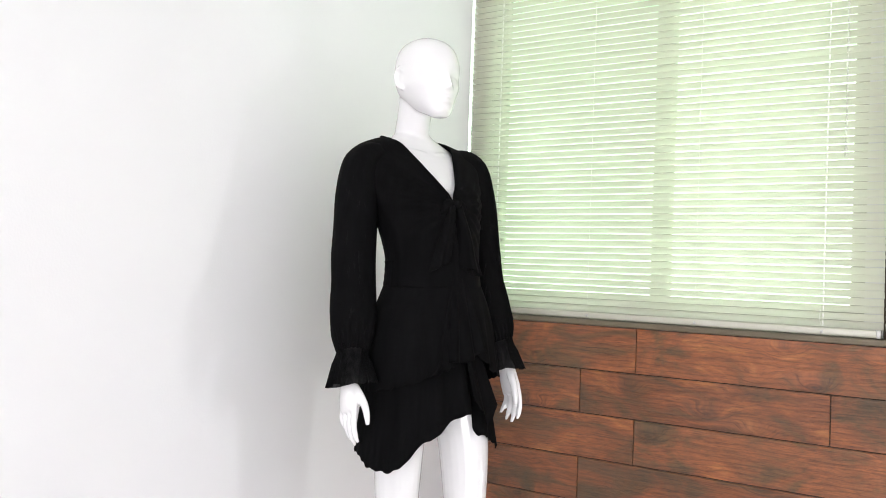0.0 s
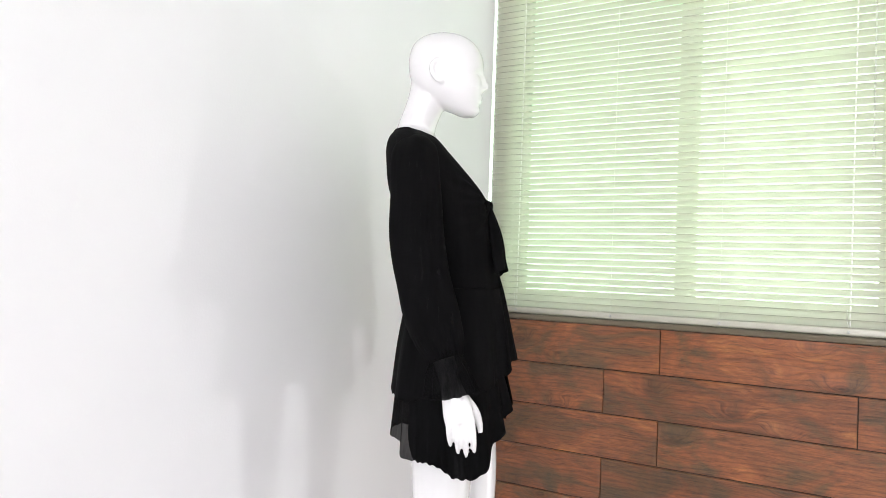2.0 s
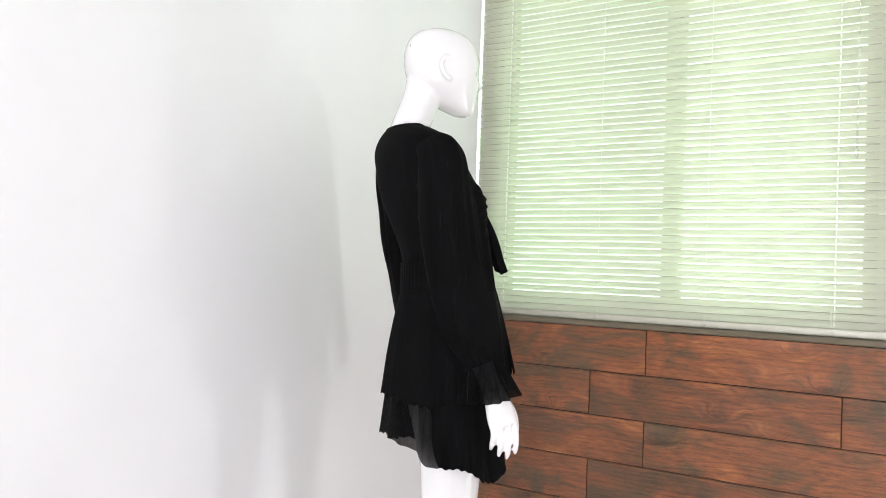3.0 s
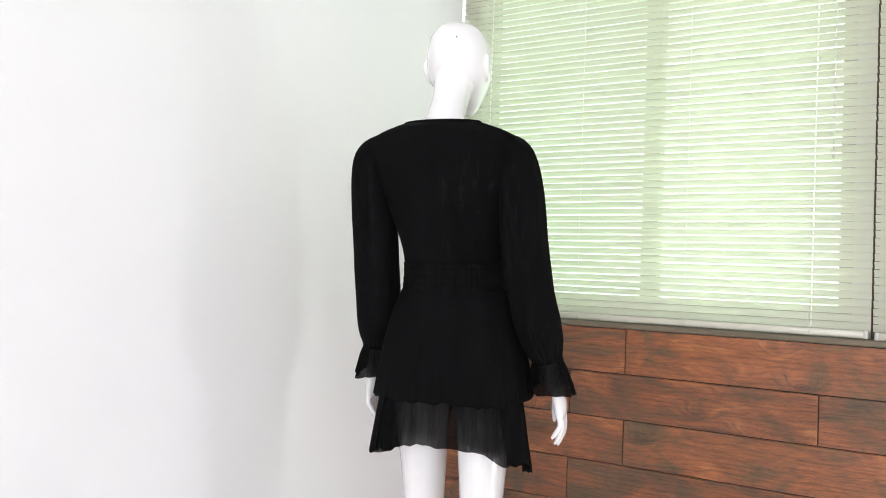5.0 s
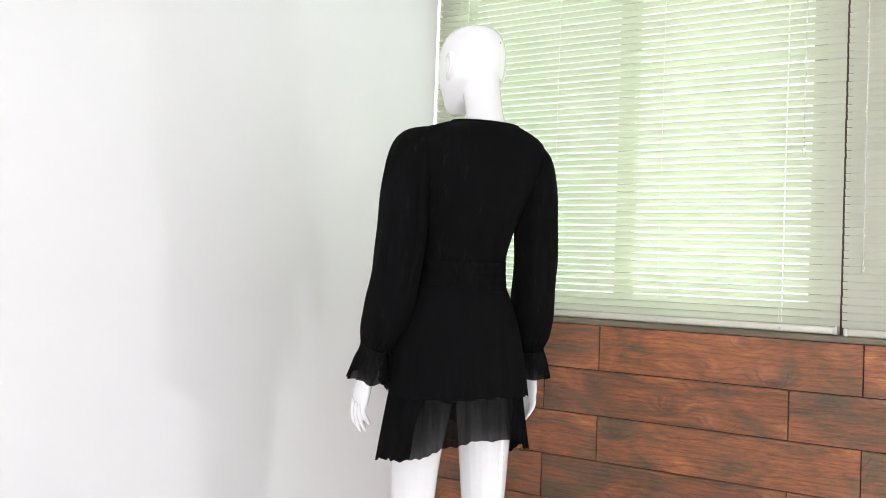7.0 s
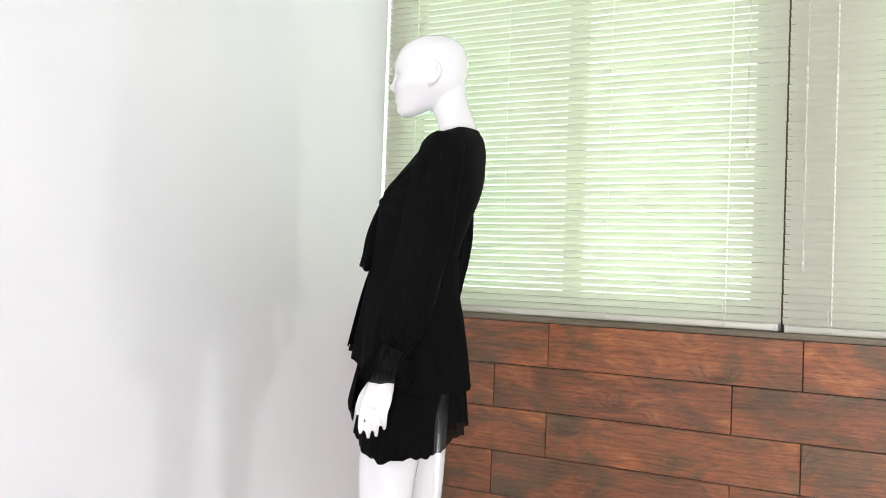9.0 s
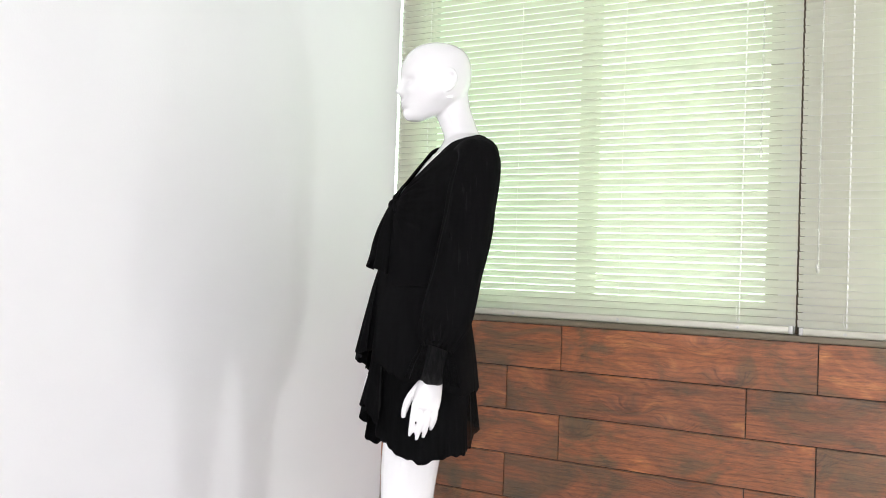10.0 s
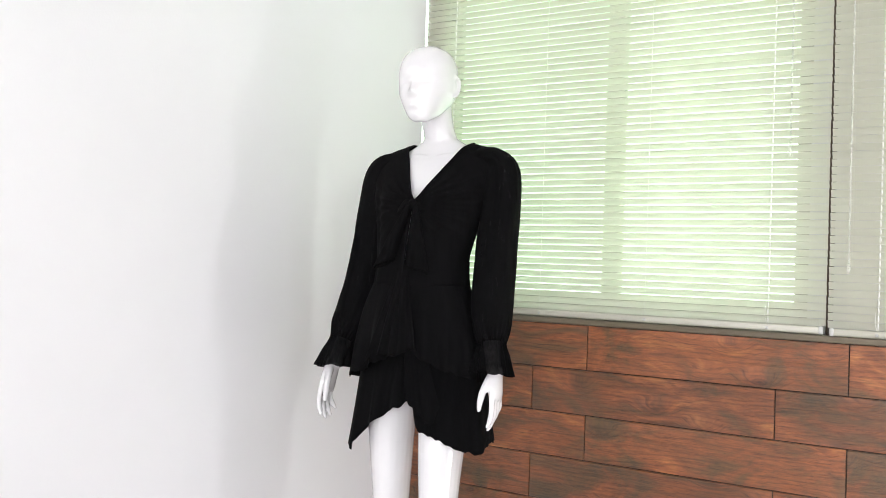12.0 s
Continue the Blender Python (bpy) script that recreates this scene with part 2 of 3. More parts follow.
def interp(table, z):
    """Smooth values between the rows of a table whose first column is z."""
    rows = sorted(table)
    if z <= rows[0][0]:
        return rows[0][1:]
    if z >= rows[-1][0]:
        return rows[-1][1:]
    k = next(i for i in range(len(rows) - 1) if rows[i][0] <= z <= rows[i + 1][0])
    a, b = rows[k], rows[k + 1]
    before, after = rows[max(k - 1, 0)], rows[min(k + 2, len(rows) - 1)]
    h = b[0] - a[0]
    s = (z - a[0]) / h
    out = []
    for c in range(1, len(a)):
        ma = (b[c] - before[c]) / max(b[0] - before[0], 1e-6) * h
        mb = (after[c] - a[c]) / max(after[0] - a[0], 1e-6) * h
        out.append((2 * s**3 - 3 * s * s + 1) * a[c] + (s**3 - 2 * s * s + s) * ma + (-2 * s**3 + 3 * s * s) * b[c] + (s**3 - s * s) * mb)
    return out


def tube(bm, path, seg=20, steps=6):
    """A closed tube along rows of (x, y, z, radius across, radius front to back)."""
    rows = []
    for k in range(len(path) - 1):
        p0, p1, p2, p3 = path[max(k - 1, 0)], path[k], path[k + 1], path[min(k + 2, len(path) - 1)]
        for i in range(steps):
            s = i / steps
            rows.append([0.5 * (2 * b + (c - a) * s + (2 * a - 5 * b + 4 * c - d) * s * s + (3 * b - a - 3 * c + d) * s**3) for a, b, c, d in zip(p0, p1, p2, p3)])
    rows.append(list(path[-1]))
    rings = []
    for i, r in enumerate(rows):
        a, b = Vector(rows[max(i - 1, 0)][:3]), Vector(rows[min(i + 1, len(rows) - 1)][:3])
        d = (b - a).normalized()
        side = Vector((1, 0, 0)) - d * d.x if abs(d.x) < 0.8 else Vector((0, 0, 1)) - d * d.z
        side.normalize()
        front = d.cross(side)
        rings.append([Vector(r[:3]) + side * r[3] * math.cos(t) + front * r[4] * math.sin(t) for t in [2 * math.pi * j / seg for j in range(seg)]])
    return ring_loft(bm, rings)


def ball(bm, x, y, z, rx, ry, rz, turn=(0, 0, 0)):
    g = bmesh.ops.create_uvsphere(bm, u_segments=18, v_segments=12, radius=1)
    m = pose(x, y, z, *turn) @ Matrix.Diagonal((rx, ry, rz, 1))
    bmesh.ops.transform(bm, matrix=m, verts=g["verts"])


def sheet(fn, nu, nv, close=False):
    """A cloth surface from fn(u, v), u round it and v down it."""
    bm = bmesh.new()
    count = nu if close else nu + 1
    return ring_loft(bm, [[fn(i / nu, j / nv) for i in range(count)] for j in range(nv + 1)], close, False)


def thick(ob, amount):
    s = ob.modifiers.new("thickness", "SOLIDIFY")
    s.thickness, s.offset = amount, 0
    return ob


# ---- the room ----
def setting(name, label, mat, *boxes):
    bm = bmesh.new()
    for b in boxes:
        box(bm, *b)
    return tagged(part(name, bm, mat, smooth=False), label, name.split("_")[0], kind="structure")


SILL_TOP, HEAD = 0.918, 2.35
W1, W2 = (0.0, 1.366), (1.66, 2.90)
setting("floor", "pale grey tiled floor of the room", FLOOR, (-0.2, ROOM_X + 0.2, ROOM_Y - 0.2, 0.3, -0.12, 0.0))
setting("ceiling", "plain white ceiling", CEILING, (-0.2, ROOM_X + 0.2, ROOM_Y - 0.2, 0.3, ROOM_Z, ROOM_Z + 0.12))
setting("wall_left", "plain white painted wall", WALL, (-0.2, 0.0, ROOM_Y - 0.2, 0.024, 0.0, ROOM_Z))
wall_window = setting("wall_window", "window wall with white paint above wood-look cladding", WALL,
    (0.0, ROOM_X, 0.012, 0.26, 0.0, 0.898), (0.0, ROOM_X, 0.0, 0.26, HEAD, ROOM_Z),
    (W1[1], W2[0], 0.10, 0.26, 0.898, HEAD), (W2[1], ROOM_X, 0.0, 0.26, 0.898, HEAD))
setting("wall_east", "plain white painted wall", WALL, (ROOM_X, ROOM_X + 0.2, ROOM_Y - 0.2, 0.26, 0.0, ROOM_Z))
# unseen wall; its opening is made up to hold the added fill lamp
setting("wall_south", "unseen white wall with a wide opening added for the fill lamp", WALL,
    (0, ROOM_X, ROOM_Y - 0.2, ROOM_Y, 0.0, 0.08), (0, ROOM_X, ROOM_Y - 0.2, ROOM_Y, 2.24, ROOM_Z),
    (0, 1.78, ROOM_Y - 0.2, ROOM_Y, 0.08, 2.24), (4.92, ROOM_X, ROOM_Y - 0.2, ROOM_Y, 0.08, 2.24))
sill = bmesh.new()
box(sill, 0.001, ROOM_X - 0.001, -0.004, 0.20, 0.9005, SILL_TOP, 0.002)
tagged(part("window_sill", sill, SILL), "narrow taupe stone window sill above the cladding", "window sill", kind="structure")
setting("backdrop", "bright blurred green garden outside the windows", GARDEN, (-3.0, 6.5, 3.0, 3.02, -0.5, 4.5))


def window(name, x0, x1, mullion):
    """Painted frame with one upright mullion and two panes."""
    root = tagged(new(name), "beige-framed two-pane window behind the blind", "window", kind="structure")
    for n, b in (("bottom_frame", (x0, x1, 0.14, 0.20, SILL_TOP + 0.001, 0.988)), ("top_frame", (x0, x1, 0.14, 0.20, HEAD - 0.06, HEAD - 0.001)),
                 ("side_frame", (x0 + 0.001, x0 + 0.06, 0.141, 0.199, 0.988, HEAD - 0.06)), ("side_frame", (x1 - 0.045, x1 - 0.001, 0.141, 0.199, 0.988, HEAD - 0.06)),
                 ("mullion", (mullion - 0.03, mullion + 0.03, 0.142, 0.198, 0.988, HEAD - 0.06))):
        part(n, box(bmesh.new(), *b, 0.003), FRAME, root)
    # the left pane is tinted darker to dim the slats in front of it
    for a, b, glass, tint in ((x0 + 0.06, mullion - 0.03, GLASS_DARK, "darker green pane"), (mullion + 0.03, x1 - 0.045, GLASS, "faintly green glass pane")):
        pane = part("pane", box(bmesh.new(), a, b, 0.166, 0.172, 0.988, HEAD - 0.06), glass, root, tint, smooth=False)
        pane.visible_shadow = False
    return root


first = window("window_1", W1[0] + 0.020, W1[1], 0.72)
part("side_stile", box(bmesh.new(), -0.009, 0.085, 0.055, 0.075, SILL_TOP + 0.001, HEAD - 0.001, 0.002), FRAME, first)
post = bmesh.new()
box(post, W1[1] + 0.058, W2[0] - 0.2215, 0.05, 0.0985, SILL_TOP + 0.001, HEAD - 0.001, 0.003)
tagged(part("trim_post", post, POST), "dark timber post between the two windows", "post", kind="structure")
window("window_2", W2[0], W2[1], 2.22)

# ---- venetian blinds ----
PITCH, BLIND_Y = 0.0225, 0.028


def slat_mesh(length, tilt):
    """A shallow curved slat, its room-side edge raised."""
    bm = bmesh.new()
    width, crown, thin = 0.025, 0.0022, 0.0005
    prof = []
    for k in range(7):
        s = k / 6 - 0.5
        prof.append((s * width, crown * (1 - 4 * s * s)))
    prof += [(y, z - thin) for y, z in reversed(prof)]
    c, s = math.cos(radians(tilt)), math.sin(radians(tilt))
    ring = lambda x: [Vector((x, y * c + z * s, -y * s + z * c)) for y, z in prof]
    xs = [0, 0.003, length - 0.003, length]
    ring_loft(bm, [ring(x) for x in xs])
    me = bpy.data.meshes.new("slat")
    bmesh.ops.recalc_face_normals(bm, faces=bm.faces)
    bm.to_mesh(me)
    bm.free()
    me.materials.append(SLAT)
    return me


def blind(x0, x1, bottom, tilt, flatter, label, ladders, tapes, wand):
    root = tagged(new("venetian_blind"), label, "window blind", group="blinds on the window wall")
    root.location = (x0, BLIND_Y, 0)
    length = x1 - x0
    me = slat_mesh(length, tilt)
    count = int((HEAD - 0.05 - bottom - 0.03) / PITCH)
    rng = random.Random(7)
    for i in range(count):
        s = new("slat", me)
        s.parent = root
        # the lowest slats lie on one another
        s.location = (rng.uniform(-0.0006, 0.0006), rng.uniform(-0.0004, 0.0004), bottom + 0.034 + i * PITCH + rng.uniform(-0.0002, 0.0002))
        # the ladders let the upper slats lie a little flatter
        s.rotation_euler = (radians(rng.uniform(-0.12, 0.12) + flatter * min(i * PITCH / 0.95, 1.2)), radians(rng.uniform(-0.05, 0.05)), 0)
    rail = part("bottom_rail", box(bmesh.new(), 0.008, length - 0.008, -0.012, 0.012, bottom, bottom + 0.022, 0.004), RAIL, root, "cream metal bottom rail")
    for a, b in ((0.005, 0.018), (length - 0.018, length - 0.005)):
        part("end_cap", box(bmesh.new(), a, b, -0.0135, 0.0135, bottom - 0.001, bottom + 0.0235, 0.003), CAP, rail, "grey plastic end cap")
    part("head_rail", box(bmesh.new(), 0.0, length, -0.014, 0.014, HEAD - 0.045, HEAD - 0.004, 0.003), RAIL, root)
    for x in ladders + tapes:
        plug = bmesh.new()
        ball(plug, x - x0, -0.0125, bottom + 0.010, 0.005, 0.0025, 0.005)
        part("plug", plug, CAP, rail, "grey plastic plug")
        for y in ((-0.0105, 0.0105) if x in ladders else (0.0105,)):
            c = bmesh.new()
            r = 0.0006
            tube(c, [(x - x0, y, bottom + 0.02, r, r), (x - x0, y, HEAD - 0.04, r, r)], 6, 1)
            part("ladder_cord", c, CORD, root)
    for x in tapes:
        # lift cord that shows between the slats, piece by piece
        c = bmesh.new()
        for i in range(count):
            z = bottom + 0.034 + i * PITCH
            tube(c, [(x - x0 + 0.003, -0.0125, z - 0.0085, 0.0012, 0.001), (x - x0 + 0.0036, -0.0135, z, 0.0026, 0.0016), (x - x0 + 0.003, -0.0125, z + 0.0085, 0.0012, 0.001)], 6, 3)
        part("lift_cord", c, CORD, root, "white twisted lift cord")
        k = bmesh.new()
        tube(k, [(x - x0 - 0.004, -0.015, bottom + 0.075, 0.001, 0.001), (x - x0 - 0.005, -0.016, bottom + 0.045, 0.001, 0.001), (x - x0, -0.014, bottom + 0.024, 0.001, 0.001)], 6, 4)
        part("cord_end", k, CORD, root)
    if wand:
        w = bmesh.new()
        x, z0, z1 = wand
        tube(w, [(x - x0, -0.022, z1, 0.0028, 0.0028), (x - x0 + 0.002, -0.022, z0, 0.0028, 0.0028)], 6, 2)
        ball(w, x - x0 + 0.002, -0.022, z0 - 0.012, 0.006, 0.006, 0.016)
        part("tilt_wand", w, ACRYLIC, root, "clear acrylic tilt wand")
    return root


TILT = 57.5
blind(0.0135, 1.427, 0.9215, TILT, 24.0, "cream slatted venetian blind, half closed, over a bright window", (0.515, 0.888), (0.14, 1.265), (1.318, 1.47, HEAD - 0.05))
blind(1.4325, 2.88, 0.9185, TILT + 2, 20.0, "cream slatted venetian blind, nearly closed, beside the first", (1.94, 2.3), (1.562, 2.74), (1.484, 1.13, HEAD - 0.05))

# ---- the mannequin ----
HEAD_ROWS = [
    (1.7135, 0.010, -0.008, 0.018), (1.709, 0.026, -0.028, 0.040), (1.698, 0.046, -0.057, 0.068), (1.679, 0.061, -0.081, 0.088), (1.652, 0.070, -0.097, 0.098),
    (1.625, 0.073, -0.103, 0.100), (1.595, 0.0725, -0.101, 0.096), (1.57, 0.070, -0.101, 0.087), (1.55, 0.062, -0.099, 0.075),
    (1.53, 0.051, -0.097, 0.046), (1.512, 0.041, -0.094, 0.018), (1.496, 0.029, -0.089, -0.022), (1.487, 0.016, -0.082, -0.044),
]
BODY_ROWS = [
    (1.455, 0.052, 0.032, 0.128), (1.435, 0.080, 0.024, 0.128), (1.41, 0.125, 0.010, 0.132), (1.38, 0.155, -0.018, 0.134), (1.34, 0.162, -0.048, 0.134), (1.28, 0.158, -0.080, 0.128),
    (1.24, 0.148, -0.088, 0.115), (1.17, 0.130, -0.085, 0.095), (1.08, 0.114, -0.085, 0.068), (1.0, 0.126, -0.092, 0.068), (0.92, 0.148, -0.105, 0.080), (0.84, 0.160, -0.118, 0.085),
    (0.77, 0.155, -0.118, 0.072), (0.74, 0.12, -0.10, 0.055),
]


def bump(x, z, cx, cz, sx, sz):
    return math.exp(-((x - cx) / sx) ** 2 - ((z - cz) / sz) ** 2)


def head_ring(z, seg=72):
    hw, yf, yb = interp(HEAD_ROWS, z)
    hw *= 1.09
    pts = []
    for j in range(seg):
        t = 2 * math.pi * j / seg
        sx, cy = math.sin(t), math.cos(t)
        x = hw * math.copysign(abs(sx) ** 0.92, sx)
        y = (yf + yb) / 2 - (yb - yf) / 2 * math.copysign(abs(cy) ** 0.92, cy)
        if cy > 0:
            ridge = 0.016 * bump(x, z, 0, 1.567, 0.010, 0.011) + 0.009 * bump(x, z, 0, 1.586, 0.008, 0.017)
            wings = 0.005 * (bump(x, z, 0.013, 1.560, 0.008, 0.007) + bump(x, z, -0.013, 1.560, 0.008, 0.007))
            eyes = 0.010 * (bump(x, z, 0.031, 1.594, 0.017, 0.010) + bump(x, z, -0.031, 1.594, 0.017, 0.010))
            lids = 0.005 * (bump(x, z, 0.032, 1.590, 0.011, 0.005) + bump(x, z, -0.032, 1.590, 0.011, 0.005))
            lips = 0.0045 * bump(x, z, 0, 1.5375, 0.018, 0.004) + 0.0045 * bump(x, z, 0, 1.527, 0.016, 0.004) - 0.003 * bump(x, z, 0, 1.532, 0.02, 0.002)
            chin = 0.004 * bump(x, z, 0, 1.503, 0.018, 0.008) - 0.004 * bump(x, z, 0, 1.517, 0.02, 0.005)
            cheek = 0.004 * (bump(x, z, 0.042, 1.565, 0.016, 0.014) + bump(x, z, -0.042, 1.565, 0.016, 0.014))
            y -= ridge + wings - eyes + lids + lips + chin + cheek
        pts.append(Vector((x, y, z)))
    return pts


def body_ring(table, z, seg=48, grow=0.0):
    hw, yf, yb = interp(table, z)
    return [Vector(((hw + grow) * math.sin(t), (yf + yb) / 2 - ((yb - yf) / 2 + grow) * math.cos(t), z)) for t in [2 * math.pi * j / seg for j in range(seg)]]


def steps(a, b, n):
    return [a + (b - a) * i / n for i in range(n + 1)]


def arm_place(side, p):
    """The two arms differ a little: one hangs wider, the other is held higher and further forward."""
    w = min(max((1.36 - p.z) / 0.6, 0), 1.2)
    elbow = math.sin(math.pi * min(max((1.36 - p.z) / 0.6, 0), 1))
    return p + (Vector((0.003 - 0.019 * w, -0.010 * w - 0.018 * elbow, 0.008 + 0.006 * w)) if side > 0 else Vector((-0.010 * w, 0, 0)))


def sway(p):
    """The trunk leans a little to the wearer's left, the hips to the right."""
    return interp([(0.0, 0.010), (0.65, 0.010), (0.85, 0.008), (1.1, 0.012), (1.30, 0.017), (1.42, 0.016), (1.47, 0.006), (1.53, 0.0)], p.z)[0]


def mannequin():
    bm = bmesh.new()
    ring_loft(bm, [head_ring(z) for z in steps(1.7135, 1.487, 90)])
    tube(bm, [(0, 0.035, 1.60, 0.052, 0.056), (0, 0.046, 1.54, 0.048, 0.052), (0, 0.066, 1.485, 0.046, 0.049), (0, 0.080, 1.44, 0.052, 0.052), (0, 0.085, 1.40, 0.07, 0.055)], 28)
    ring_loft(bm, [body_ring(BODY_ROWS, z) for z in steps(1.455, 0.74, 60)])
    for s in (-1, 1):
        # collarbone
        tube(bm, [(s * 0.016, 0.000, 1.392, 0.007, 0.007), (s * 0.05, 0.010, 1.398, 0.007, 0.007), (s * 0.10, 0.035, 1.400, 0.009, 0.009)], 10)
        # ear: rim, hollow and lobe
        tube(bm, [(s * 0.077, 0.000, 1.566, 0.0045, 0.006), (s * 0.081, 0.016, 1.572, 0.0055, 0.006), (s * 0.083, 0.028, 1.592, 0.0055, 0.006), (s * 0.083, 0.028, 1.610, 0.0055, 0.006), (s * 0.081, 0.014, 1.622, 0.005, 0.006), (s * 0.078, 0.000, 1.612, 0.0045, 0.005)], 8, 5)
        ball(bm, s * 0.077, 0.010, 1.592, 0.004, 0.014, 0.022)
        # breast, shoulder, arm
        ball(bm, s * 0.066, -0.046, 1.262, 0.055, 0.042, 0.055)
        first = len(bm.verts)
        tube(bm, [(s * 0.10, 0.06, 1.36, 0.042, 0.045), (s * 0.155, 0.056, 1.355, 0.044, 0.046), (s * 0.188, 0.052, 1.30, 0.040, 0.042), (s * 0.199, 0.034, 1.12, 0.034, 0.036),
                  (s * 0.219, -0.006, 0.95, 0.030, 0.032), (s * 0.246, -0.050, 0.82, 0.021, 0.026), (s * 0.255, -0.060, 0.785, 0.021, 0.028)], 20)
        # hand: palm, four fingers and a thumb, relaxed
        tube(bm, [(s * 0.257, -0.057, 0.80, 0.019, 0.026), (s * 0.262, -0.068, 0.765, 0.017, 0.033), (s * 0.266, -0.076, 0.735, 0.016, 0.037), (s * 0.267, -0.081, 0.715, 0.013, 0.036)], 18)
        for k in range(4):
            off = 0.0270 - 0.0180 * k
            reach = (0.076, 0.088, 0.083, 0.066)[k]
            y0 = -0.081 - off
            spread = off * 0.06
            tube(bm, [(s * 0.267, y0, 0.728, 0.0082, 0.0086), (s * 0.270, y0 - 0.003 - spread, 0.722 - reach * 0.42, 0.0078, 0.0081),
                      (s * (0.266 - 0.003 * k), y0 - 0.005 - spread, 0.722 - reach * 0.78, 0.0070, 0.0074), (s * (0.258 - 0.004 * k), y0 - 0.006 - spread, 0.722 - reach, 0.004, 0.0045)], 10, 4)
        tube(bm, [(s * 0.253, -0.085, 0.778, 0.011, 0.012), (s * 0.245, -0.112, 0.745, 0.010, 0.011), (s * 0.241, -0.124, 0.715, 0.0085, 0.0095), (s * 0.240, -0.128, 0.688, 0.005, 0.006)], 12, 4)
        bm.verts.ensure_lookup_table()
        for v in bm.verts[first:]:
            v.co = arm_place(s, v.co)
        # leg and foot
        # the wearer's left leg stands a little forward of the right
        tube(bm, [(s * 0.086, -0.024, 0.84, 0.078, 0.092), (s * 0.089, -0.038 - s * 0.013, 0.72, 0.071, 0.088), (s * 0.090, -0.050 - s * 0.027, 0.58, 0.060, 0.080), (s * 0.089, -0.054 - s * 0.033, 0.44, 0.050, 0.069),
                  (s * 0.088, -0.056 - s * 0.034, 0.33, 0.046, 0.055), (s * 0.086, -0.038 - s * 0.034, 0.18, 0.035, 0.040), (s * 0.085, -0.026 - s * 0.034, 0.085, 0.028, 0.033), (s * 0.085, -0.02 - s * 0.034, 0.03, 0.03, 0.036)], 24)
        tube(bm, [(s * 0.076, 0.03 - s * 0.034, 0.022, 0.022, 0.02), (s * 0.077, -0.04 - s * 0.034, 0.03, 0.032, 0.029), (s * 0.082, -0.11 - s * 0.034, 0.02, 0.038, 0.019), (s * 0.084, -0.16 - s * 0.034, 0.013, 0.026, 0.012)], 16)
    for v in bm.verts:
        v.co.x += sway(v.co)
    ob = part("mannequin", bm, PLASTIC)
    r = ob.modifiers.new("fuse", "REMESH")
    r.mode, r.voxel_size, r.use_smooth_shade = "VOXEL", 0.0036, True
    sm = ob.modifiers.new("polish", "SMOOTH")
    sm.factor, sm.iterations = 0.5, 4
    return tagged(ob, "glossy white full-body display mannequin wearing a black dress", "mannequin")


# ---- the dress ----
BODICE_ROWS = [
    (1.442, 0.098, 0.036, 0.134), (1.434, 0.122, 0.028, 0.142), (1.421, 0.160, 0.012, 0.148), (1.405, 0.190, -0.004, 0.152), (1.385, 0.203, -0.020, 0.154), (1.36, 0.203, -0.042, 0.153), (1.31, 0.186, -0.080, 0.149), (1.26, 0.172, -0.108, 0.137),
    (1.20, 0.153, -0.128, 0.115), (1.14, 0.139, -0.143, 0.093), (1.09, 0.132, -0.152, 0.083), (1.03, 0.136, -0.161, 0.083),
]


def ripple(a, z, seed, counts, amount):
    """Uneven folds round a body, steady down its length."""
    out = 0
    for k, c in enumerate(counts):
        wob = 0.6 * noise.noise(Vector((math.cos(a) * 1.3, math.sin(a) * 1.3, z * 1.4 + seed + 7 * k)))
        out += math.sin(c * a + seed * (k + 1.7) + wob * 4) / (k + 1)
    return amount * out * (0.65 + 0.6 * noise.noise(Vector((math.cos(a) * 2, math.sin(a) * 2, seed))))


def v_angle(z, hw):
    """Half the angle of the neck opening at height z."""
    if z <= 1.258:
        return 0.004
    w = 0.098 * ((z - 1.258) / 0.184) ** 0.92
    return math.asin(min(w / hw, 1.0))


def bodice_point(u, v):
    z = 1.442 - (1.442 - 1.012) * v
    hw, yf, yb = interp(BODICE_ROWS, z)
    a0 = v_angle(z, hw)
    a = a0 + (2 * math.pi - 2 * a0) * u
    g = ripple(a, z, 3.0, (7, 11), 0.0020 * min(1, v * 3)) + 0.006 * math.sin(math.pi * min(v * 1.25, 1)) * noise.noise(Vector((math.cos(a) * 2.2, math.sin(a) * 2.2, z * 5)))
    # gathers that run from the knot across the bust
    pull = 0.004 * math.sin(26 * math.atan2(z - 1.25, hw * math.sin(a) + 1e-4)) * math.exp(-((z - 1.25) / 0.09) ** 2) * max(0, math.cos(a))
    s = math.sin(a)
    c = math.cos(a)
    bust = 0.014 * math.exp(-((z - 1.262) / 0.045) ** 2) * (math.exp(-((a - 0.45) / 0.3) ** 2) + math.exp(-((2 * math.pi - a - 0.45) / 0.3) ** 2))
    g += pull + bust
    return Vector(((hw + g) * s, (yf + yb) / 2 - ((yb - yf) / 2 + g) * c, z))


def waist_point(u, v):
    z = 1.095 - 0.08 * v
    hw, yf, yb = interp(BODICE_ROWS, z)
    a = 2 * math.pi * u
    back = 0.5 - 0.5 * math.cos(a)
    g = -0.006 + 0.0105 * back + back * (0.0006 * math.sin(58 * a + math.sin(5 * a)) + 0.0006 * math.cos(v * 8 * math.pi))
    return Vector(((hw + g) * math.sin(a), (yf + yb) / 2 - ((yb - yf) / 2 + g) * math.cos(a), z))


def around(a):
    """Angle from the front, -180 to 180 degrees, positive on the wearer's left."""
    d = math.degrees(a) % 360
    return d - 360 if d > 180 else d


